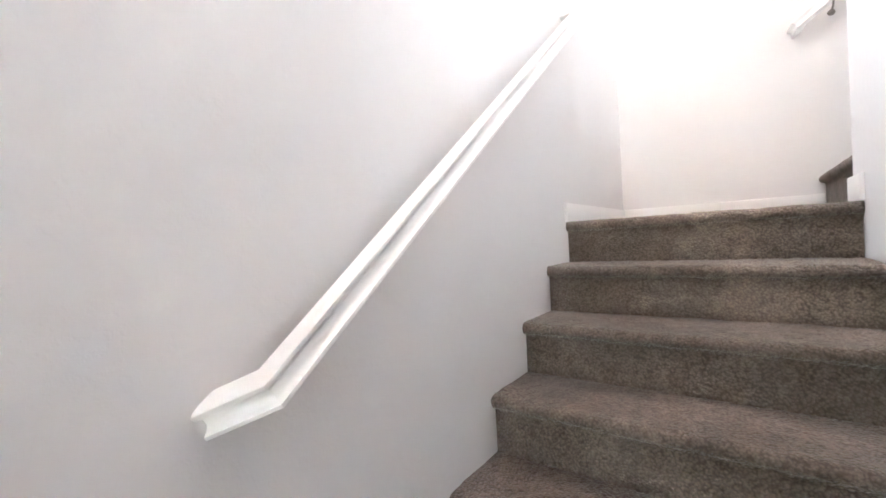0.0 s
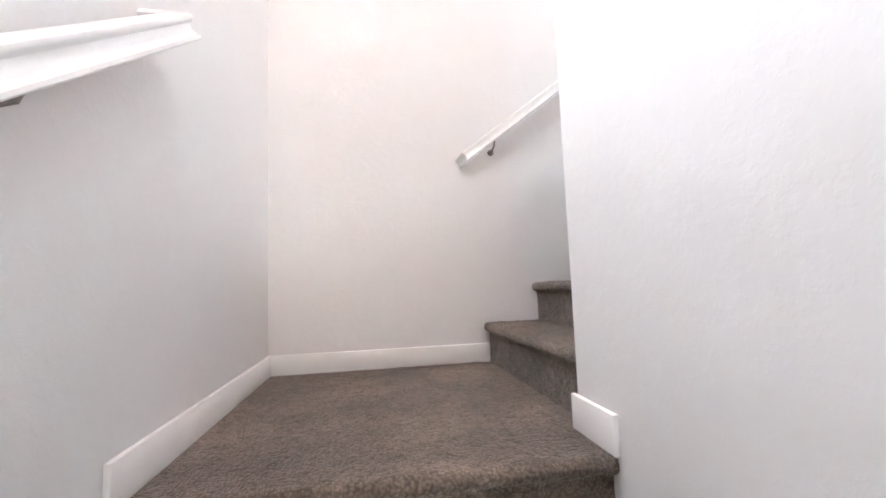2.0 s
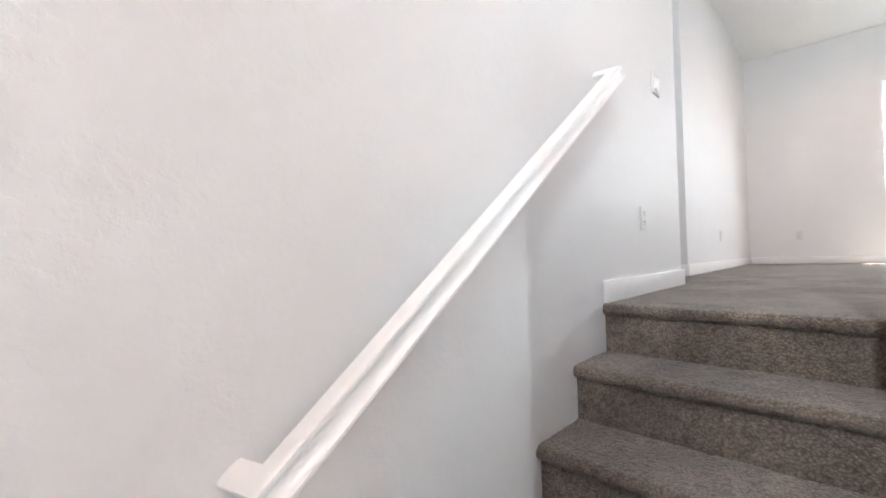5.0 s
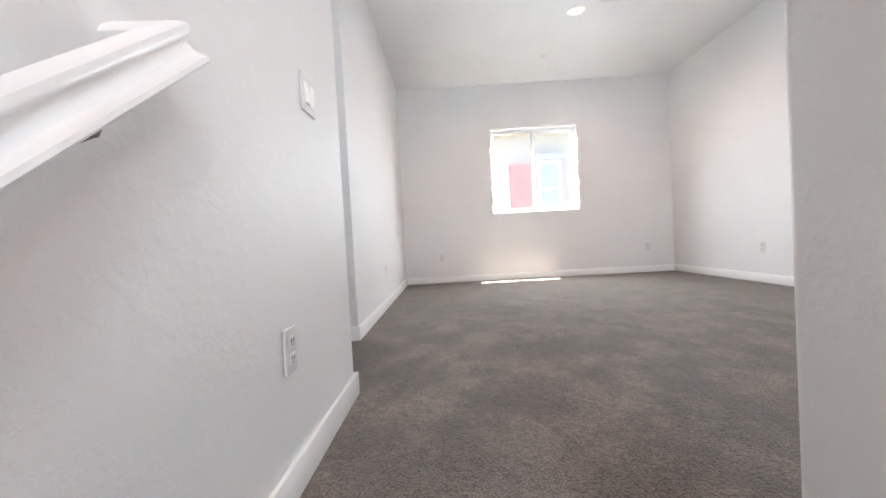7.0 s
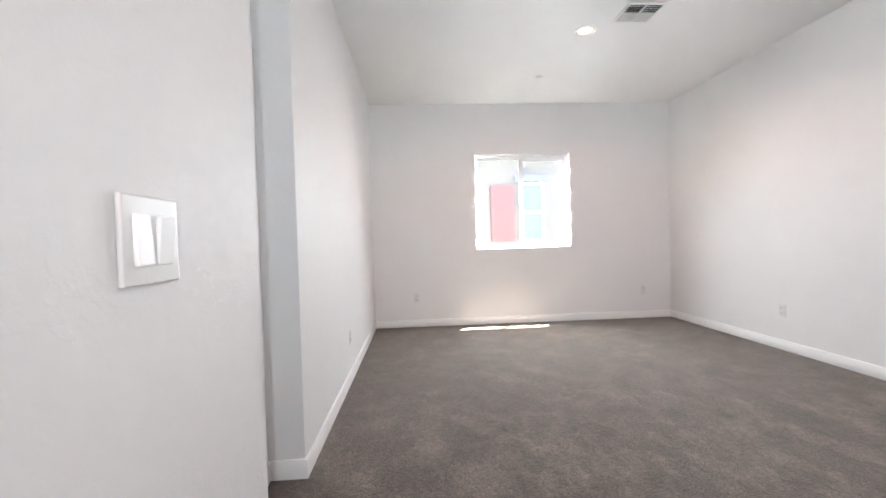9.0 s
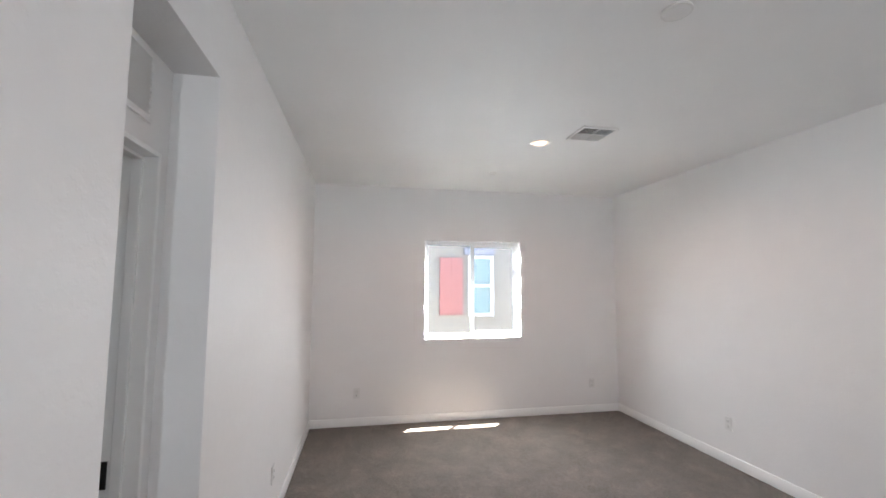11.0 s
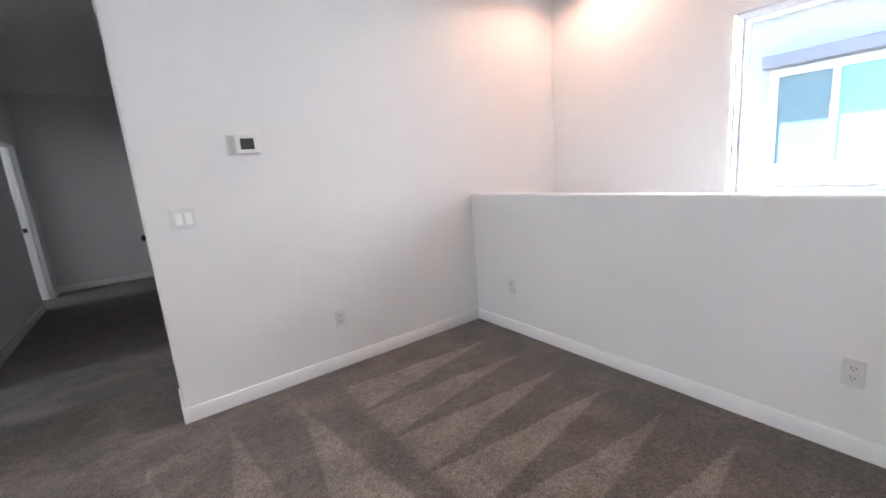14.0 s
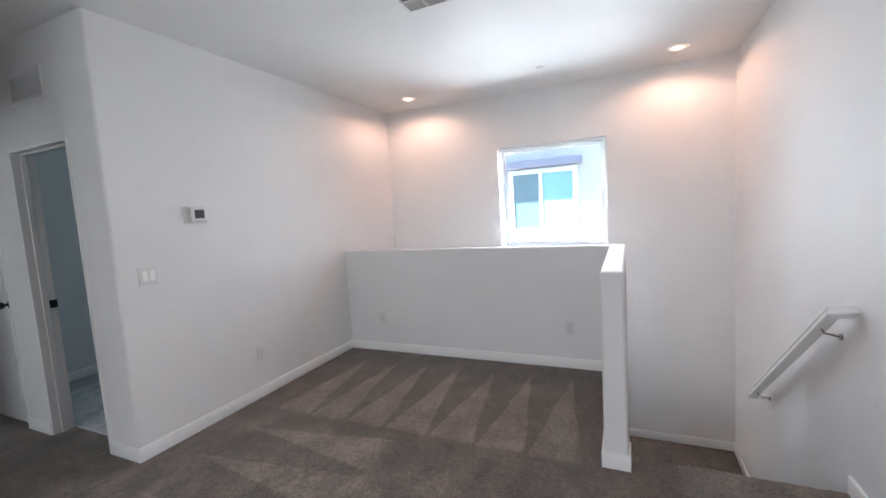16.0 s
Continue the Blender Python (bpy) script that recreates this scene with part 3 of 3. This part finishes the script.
# ---- handrails ----
def handrail(start, end, wall_dir, label, bends=(80, 76)):
    """A moulded rail from start to end (centre line), bent back to the wall at both ends along wall_dir."""
    root = thing("handrail", label, "handrail")
    side = [(0.031, -0.036), (0.034, -0.032), (0.033, -0.024), (0.026, -0.019), (0.020, -0.010), (0.0175, 0.002), (0.0185, 0.011),
            (0.024, 0.017), (0.0265, 0.024), (0.025, 0.031), (0.018, 0.036), (0.008, 0.038)]
    side = [(a * 0.88, h * 0.73 - 0.001) for a, h in side]
    prof = side + [(-a, h) for a, h in reversed(side)]
    start, end, w = Vector(start), Vector(end), Vector(wall_dir)
    along = (end - start).normalized()
    out = -w
    up = (Vector((0, 0, 1)) - along * along.z).normalized()
    bm = bmesh.new()
    rings = []
    reach = 0.080
    for base, mitre, turn in ((start, -1, radians(bends[0])), (end, 1, radians(bends[1]))):
        main = []
        for a, h in prof:
            p = base + out * a + up * h
            p = p + along * (mitre * a * math.tan(turn / 2))
            main.append(bm.verts.new(p))
        foot = []
        for a, h in prof:
            p = base + up * h + (out * math.cos(turn) + along * (mitre * math.sin(turn))) * a
            run = (reach + a * math.cos(turn)) / math.sin(turn)
            foot.append(bm.verts.new(p + (along * (mitre * math.cos(turn)) + w * math.sin(turn)) * run))
        rings.append((foot, main))
    chain = [rings[0][0], rings[0][1], rings[1][1], rings[1][0]]
    n = len(prof)
    for r0, r1 in zip(chain, chain[1:]):
        for i in range(n):
            bm.faces.new((r0[i], r0[(i + 1) % n], r1[(i + 1) % n], r1[i]))
    bm.faces.new(chain[0])
    bm.faces.new(chain[3])
    part("rail", bm, TRIM, root, "white painted moulded rail", True)
    return root


def bracket(root, rail_point, wall_dir, reach):
    """A nickel bracket: round plate on the wall, a bent arm, a saddle under the rail."""
    p, w = Vector(rail_point), Vector(wall_dir)
    foot = p + w * reach + Vector((0, 0, -0.068))
    q = w.to_track_quat("Z", "Y").to_matrix().to_4x4()
    bm = bmesh.new()
    cyl(bm, 0.014, 0.017, 0.008, Matrix.Translation(foot - w * 0.004) @ q)
    part("wall_plate", bm, NICKEL, root, "brushed nickel wall plate", True)
    pts = [foot - w * 0.006, foot - w * 0.030 + Vector((0, 0, 0.004)), p + Vector((0, 0, -0.054)) + w * 0.012, p + Vector((0, 0, -0.030))]
    bm = bmesh.new()
    for a, c in zip(pts, pts[1:]):
        d = c - a
        cyl(bm, 0.0046, 0.0046, d.length, Matrix.Translation((a + c) / 2) @ d.to_track_quat("Z", "Y").to_matrix().to_4x4(), 12)
        bmesh.ops.create_uvsphere(bm, u_segments=12, v_segments=8, radius=0.0049, matrix=Matrix.Translation(c))
    part("arm", bm, NICKEL, root, "brushed nickel arm", True)


rail_2 = handrail((0.945, -0.080, -0.126), (2.290, -0.080, 0.878), (0, 1, 0), "white painted moulded handrail beside the upper stairs")
for x in (1.09, 2.18):
    bracket(rail_2, (x, -0.080, -0.126 + (x - 0.945) * 0.7465), (0, 1, 0), 0.080)
rail_1 = handrail((0.080, -2.722, -1.412), (0.080, -1.085, -0.172), (-1, 0, 0), "white painted moulded handrail beside the lower stairs", (53, 76))
for y in (-1.47, -2.45):
    bracket(rail_1, (0.080, y, -1.412 + (y + 2.722) * 0.7575), (-1, 0, 0), 0.080)


# ---- wall plates and controls ----
def facing(p, n):
    """A pose with x across, z up and y out of the wall at p."""
    n = Vector(n)
    return Matrix.Translation(p) @ Matrix((( n.y, n.x, 0, 0), (-n.x, n.y, 0, 0), (0, 0, 1, 0), (0, 0, 0, 1)))


def outlet(p, n):
    root = thing("wall_outlet", "white duplex wall outlet above the baseboard", "outlet", "wall outlets", facing(p, n))
    part("cover_plate", box((-0.035, 0, -0.057), (0.035, 0.008, 0.057), 0.003), PLASTIC, root)
    for z in (-0.022, 0.022):
        face = part("receptacle", box((-0.017, 0.004, z - 0.014), (0.017, 0.0105, z + 0.014), 0.003), PLASTIC, root)
        for x in (-0.007, 0.007):
            part("slot", box((x - 0.0013, 0.0095, z - 0.002), (x + 0.0013, 0.0112, z + 0.008)), SLOT, face)
        part("slot", box((-0.0025, 0.0095, z - 0.010), (0.0025, 0.0112, z - 0.006)), SLOT, face)
    return root


for p, n in (((7.63, -0.325, 0.36), (-1, 0)), ((7.63, -3.236, 0.36), (-1, 0)), ((2.795, 0, 0.362), (0, -1)), ((5.99, -3.605, 0.359), (0, 1)),
             ((5.715, 0.19, 0.345), (0, -1)), ((2.328, -3.785, 0.359), (0, 1)), ((1.08, -1.428, 0.365), (1, 0)), ((1.08, -3.363, 0.365), (1, 0))):
    outlet(p, (*n, 0))


def switch_plate(p, n, label):
    root = thing("light_switch", label, "light switch", "", facing(p, n))
    part("cover_plate", box((-0.058, 0, -0.057), (0.058, 0.008, 0.057), 0.003), PLASTIC, root)
    for k, x in enumerate((-0.023, 0.023)):
        bm = box((-0.0165, 0, -0.033), (0.0165, 0.007, 0.033), 0.002)
        bm.transform(Matrix.Translation((x, 0.0055, 0)) @ pose(0, 0, 0, 5 if k else -5))
        # brighter colour than the plate replaces the shadows that set rockers off
        part("rocker", bm, TRIM, root, "white rocker")
    return root


switch_plate((3.129, -3.785, 1.163), (0, 1, 0), "white double rocker light switch on the wall")
switch_plate((3.06, 0, 1.085), (0, -1, 0), "white double rocker light switch at the stair head")

thermo = thing("thermostat", "white wall thermostat with a dark grey screen", "thermostat", "", facing((2.75, -3.785, 1.547), (0, 1, 0)))
part("back_plate", box((-0.078, 0, -0.062), (0.098, 0.008, 0.058), 0.004), PLASTIC, thermo)
body = part("body", box((-0.068, 0.006, -0.054), (0.062, 0.032, 0.050), 0.007, 3), PLASTIC, thermo, "", True)
part("screen", box((-0.040, 0.030, -0.030), (0.034, 0.0335, 0.032), 0.001), SCREEN, body, "dark grey display")


# ---- grilles and ceiling fittings ----
def louvre(name, w, h, split, m, label, pitch=0.016, tilt=38, inside=None):
    """A louvred grille, x across, z up, y out."""
    root = thing(name, label, "air vent", "", m)
    # flat sheet instead of a hollow duct; its colour gives the shade
    part("backing", box((-w / 2 + 0.012, 0.0, -h / 2 + 0.012), (w / 2 - 0.012, 0.002, h / 2 - 0.012)), inside or DUCT_SHADE, root, "backing sheet coloured to stand in for shade in the duct")
    f = bmesh.new()
    t = 0.022
    for lo, hi in (((-w / 2, 0, -h / 2), (-w / 2 + t, 0.012, h / 2)), ((w / 2 - t, 0, -h / 2), (w / 2, 0.012, h / 2)),
                   ((-w / 2 + t, 0, -h / 2), (w / 2 - t, 0.012, -h / 2 + t)), ((-w / 2 + t, 0, h / 2 - t), (w / 2 - t, 0.012, h / 2))):
        add_box(f, lo, hi, 0.003)
    part("frame", f, GRILLE, root, "white metal frame")
    cells = [(-w / 2 + t, w / 2 - t)] if not split else [(-w / 2 + t, -0.005), (0.005, w / 2 - t)]
    if split:
        part("divider", box((-0.005, 0.002, -h / 2 + t), (0.005, 0.011, h / 2 - t)), GRILLE, root)
    if split == 2:
        for xa, xb in cells:
            part("divider", box((xa, 0.002, -0.005), (xb, 0.011, 0.005)), GRILLE, root)
    count = int((h - 2 * t) / pitch)
    for c, (xa, xb) in enumerate(cells):
        firsts = {}
        for i in range(count):
            z = -h / 2 + t + pitch * (i + 0.5)
            way = 1 if split != 2 or z < 0 else -1
            if way not in firsts:
                bm = box((xa, -0.0007, -pitch * 0.44), (xb, 0.0007, pitch * 0.44))
                bm.transform(pose(0, 0, 0, way * (tilt - 9 * c if split == 2 else tilt)))
                ob = firsts[way] = part("slat", bm, GRILLE, root)
            else:
                ob = firsts[way].copy()
                scene.collection.objects.link(ob)
            ob.location = (0, 0.0075, z)
    return root


louvre("return_air_grille", 0.62, 0.24, 1, facing((3.95, 0.355, 2.246), (0, -1, 0)), "white metal return air grille above the door", 0.013, -54)
louvre("air_grille", 0.42, 0.20, 0, facing((3.31, -4.48, 2.43), (1, 0, 0)), "white metal air grille above the bathroom door", inside=GRILLE_BACK)
louvre("air_grille", 0.38, 0.18, 0, facing((4.505, -4.985, 2.47), (-1, 0, 0)), "white metal air grille above the bedroom door", inside=GRILLE_BACK)
down = pose(0, 0, 0, -90, 0, 0)
louvre("ceiling_vent", 0.29, 0.27, 2, Matrix.Translation((5.555, -2.075, CEIL)) @ pose(0, 0, 0, 0, 0, 90) @ down, "white metal louvred ceiling vent", 0.024, 42)
louvre("ceiling_vent", 0.29, 0.27, 2, Matrix.Translation((2.40, -2.06, CEIL)) @ pose(0, 0, 0, 0, 0, 90) @ down, "white metal louvred ceiling vent", 0.024, 42)


def downlight(x, y):
    root = thing("recessed_downlight", "white recessed ceiling downlight glowing warm", "ceiling light", "recessed downlights", Matrix.Translation((x, y, CEIL)))
    bm = bmesh.new()
    prof = [(0.088, 0.0), (0.086, -0.005), (0.074, -0.007), (0.066, -0.004), (0.062, 0.0)]
    seg = 40
    rings = [[bm.verts.new((r * math.cos(2 * math.pi * i / seg), r * math.sin(2 * math.pi * i / seg), z)) for i in range(seg)] for r, z in prof]
    for r0, r1 in zip(rings, rings[1:]):
        for i in range(seg):
            bm.faces.new((r0[i], r0[(i + 1) % seg], r1[(i + 1) % seg], r1[i]))
    part("trim_ring", bm, TRIM, root, "white trim ring", True)
    bm = bmesh.new()
    cyl(bm, 0.048, 0.050, 0.003, Matrix.Translation((0, 0, -0.0045)), 40)
    part("lens", bm, GLOW, root, "glowing warm lens")
    # added emitting ring, stands in for the orange halo
    bm = bmesh.new()
    cyl(bm, 0.063, 0.063, 0.002, Matrix.Translation((0, 0, -0.002)), 40)
    part("halo_rim", bm, GLOW_HALO, root, "glowing orange rim imitating the halo of the lamp")
    lamp = bpy.data.lights.new("downlight_beam", "SPOT")
    lamp.energy, lamp.color, lamp.spot_size, lamp.spot_blend, lamp.shadow_soft_size = LAMP_POWER, LAMP_TINT, radians(170), 0.45, 0.06
    ob = new("downlight_beam", lamp)
    ob.location = (x, y, CEIL - 0.012)


for x, y in ((5.83, -1.776), (0.457, -3.205), (0.458, -0.519)):
    downlight(x, y)


def disc(name, x, y, r, h, label, category, mat):
    root = thing(name, label, category, "", Matrix.Translation((x, y, CEIL)))
    bm = bmesh.new()
    cyl(bm, r, r * 0.97, h * 0.6, Matrix.Translation((0, 0, -h * 0.3)), 36)
    part("base", bm, mat, root, "", True)
    bm = bmesh.new()
    cyl(bm, r * 0.62, r * 0.86, h * 0.5, Matrix.Translation((0, 0, -h * 0.8)), 36)
    part("cover", bm, mat, root, "", True)
    return root


disc("smoke_detector", 4.175, -1.652, 0.062, 0.018, "white round smoke detector on the ceiling", "smoke detector", PLASTIC)
disc("smoke_detector", 3.855, -4.50, 0.065, 0.035, "white round smoke detector in the hallway", "smoke detector", PLASTIC)
disc("sprinkler_cover", 3.90, -6.05, 0.042, 0.010, "small white flat sprinkler cover plate", "sprinkler", PLASTIC)
disc("sprinkler_cover", 6.79, -1.68, 0.042, 0.010, "small white flat sprinkler cover plate", "sprinkler", PLASTIC)
disc("sprinkler_cover", 0.654, -1.68, 0.042, 0.010, "small white flat sprinkler cover plate", "sprinkler", PLASTIC)
disc("smoke_detector", 3.886, -4.78, 0.055, 0.030, "white round alarm sensor on the hallway ceiling", "smoke detector", PLASTIC)


# ---- outside ----
YARD = -2.7
bm = bmesh.new()
bmesh.ops.create_grid(bm, x_segments=1, y_segments=1, size=2500, matrix=Matrix.Translation((0, 0, YARD)))
structure("ground", bm, GROUND, "bare packed earth between the houses", "ground")


def house(name, x, out, label, wall_mat, eave, eave_z):
    """A neighbouring two-storey house whose face stands at x and looks along out."""
    root = thing(name, label, "house", "", Matrix.Translation((x, -2.4, YARD)))

    def local(lo, hi):
        return ((min(lo[0] * out, hi[0] * out), lo[1] + 2.4, lo[2] - YARD), (max(lo[0] * out, hi[0] * out), hi[1] + 2.4, hi[2] - YARD))
    part("wall", box(*local((-8, -14, YARD), (0, 9, eave_z))), wall_mat, root)
    part("eave", box(*local((-0.01, -14.4, eave_z - 0.01), (eave, 9.4, eave_z + 0.14))), SOFFIT, root, "tan boxed eave")
    bm = bmesh.new()
    x0, x1, xm = -8.4 * out, (eave + 0.06) * out, -4.0 * out
    z0, zt = eave_z + 0.14 - YARD, eave_z + 1.9 - YARD
    ends = []
    for y in (-12.2, 12.0):
        ends.append([bm.verts.new(c) for c in ((x0, y, z0), (x1, y, z0), (xm, y, zt))])
    a, c = ends
    bm.faces.new(a)
    bm.faces.new(c)
    for i in range(3):
        bm.faces.new((a[i], a[(i + 1) % 3], c[(i + 1) % 3], c[i]))
    part("roof", bm, ROOF, root, "brown tiled roof")
    return root, local


h1, loc1 = house("neighbour_house", 10.6, -1, "cream stucco neighbouring house with a red shutter", STUCCO_CREAM, 0.35, 2.75)
win = part("window", box(*loc1((-0.02, -2.86, 1.02), (0.012, -2.43, 2.12))), OUT_GLASS, h1, "window reflecting the sky")
for lo, hi in (((0.0, -2.90, 0.98), (0.05, -2.83, 2.16)), ((0.0, -2.46, 0.98), (0.05, -2.39, 2.16)), ((0.0, -2.83, 2.10), (0.05, -2.46, 2.16)),
               ((0.0, -2.83, 0.98), (0.05, -2.46, 1.04)), ((0.0, -2.83, 1.54), (0.045, -2.46, 1.60))):
    part("frame", box(*loc1(lo, hi), 0.004), VINYL, win, "white window frame")
sh = part("shutter", box(*loc1((0.0, -2.275, 1.01), (0.05, -1.82, 2.11)), 0.006), SHUTTER, h1, "red painted board shutter")
for y in (-2.16, -2.05, -1.94):
    part("batten", box(*loc1((0.05, y - 0.004, 1.02), (0.054, y + 0.004, 2.10))), SHUTTER, sh)
part("lintel", box(*loc1((0.0, -2.92, 2.17), (0.09, -2.30, 2.30)), 0.008), LINTEL, h1, "dark grey window lintel")

h2, loc2 = house("neighbour_house", -2.8, 1, "pale stucco neighbouring house in hard sunlight", STUCCO_PALE, 0.24, 2.72)
win = part("window", box(*loc2((-0.02, -2.86, 1.02), (0.010, -1.78, 2.03))), OUT_GLASS, h2, "window with pale blinds")
part("blind", box(*loc2((0.010, -2.33, 1.04), (0.014, -1.80, 2.01))), CURTAIN, win, "pale hanging blind")
for lo, hi in (((0.0, -2.93, 0.96), (0.05, -2.85, 2.09)), ((0.0, -1.80, 0.96), (0.05, -1.72, 2.09)), ((0.0, -2.85, 2.01), (0.05, -1.80, 2.09)),
               ((0.0, -2.85, 0.96), (0.05, -1.80, 1.03)), ((0.0, -2.385, 1.03), (0.045, -2.325, 2.01))):
    part("frame", box(*loc2(lo, hi), 0.004), VINYL, win, "white window frame")
part("lintel", box(*loc2((0.0, -3.0, 2.12), (0.10, -1.64, 2.25)), 0.008), LINTEL, h2, "dark grey window lintel")
part("ledge", box(*loc2((0.0, -3.03, 0.80), (0.09, -1.62, 0.93)), 0.008), STUCCO_PALE, h2, "stucco window ledge")

# ---- bathroom tiles ----
floor_bath = bpy.data.objects["floor_bath"]
tile = box((0, 0, -0.006), (0.296, 0.596, 0.006), 0.002, 1)
tile_mesh = bpy.data.meshes.new("tile")
tile.to_mesh(tile_mesh)
tile.free()
tile_mesh.materials.append(MARBLE)
for i in range(10):
    for j in range(3):
        ob = new("tile", tile_mesh)
        ob.location = (0.18 + 0.3 * i, -5.72 + 0.6 * j, -0.004)
        ob.parent = floor_bath
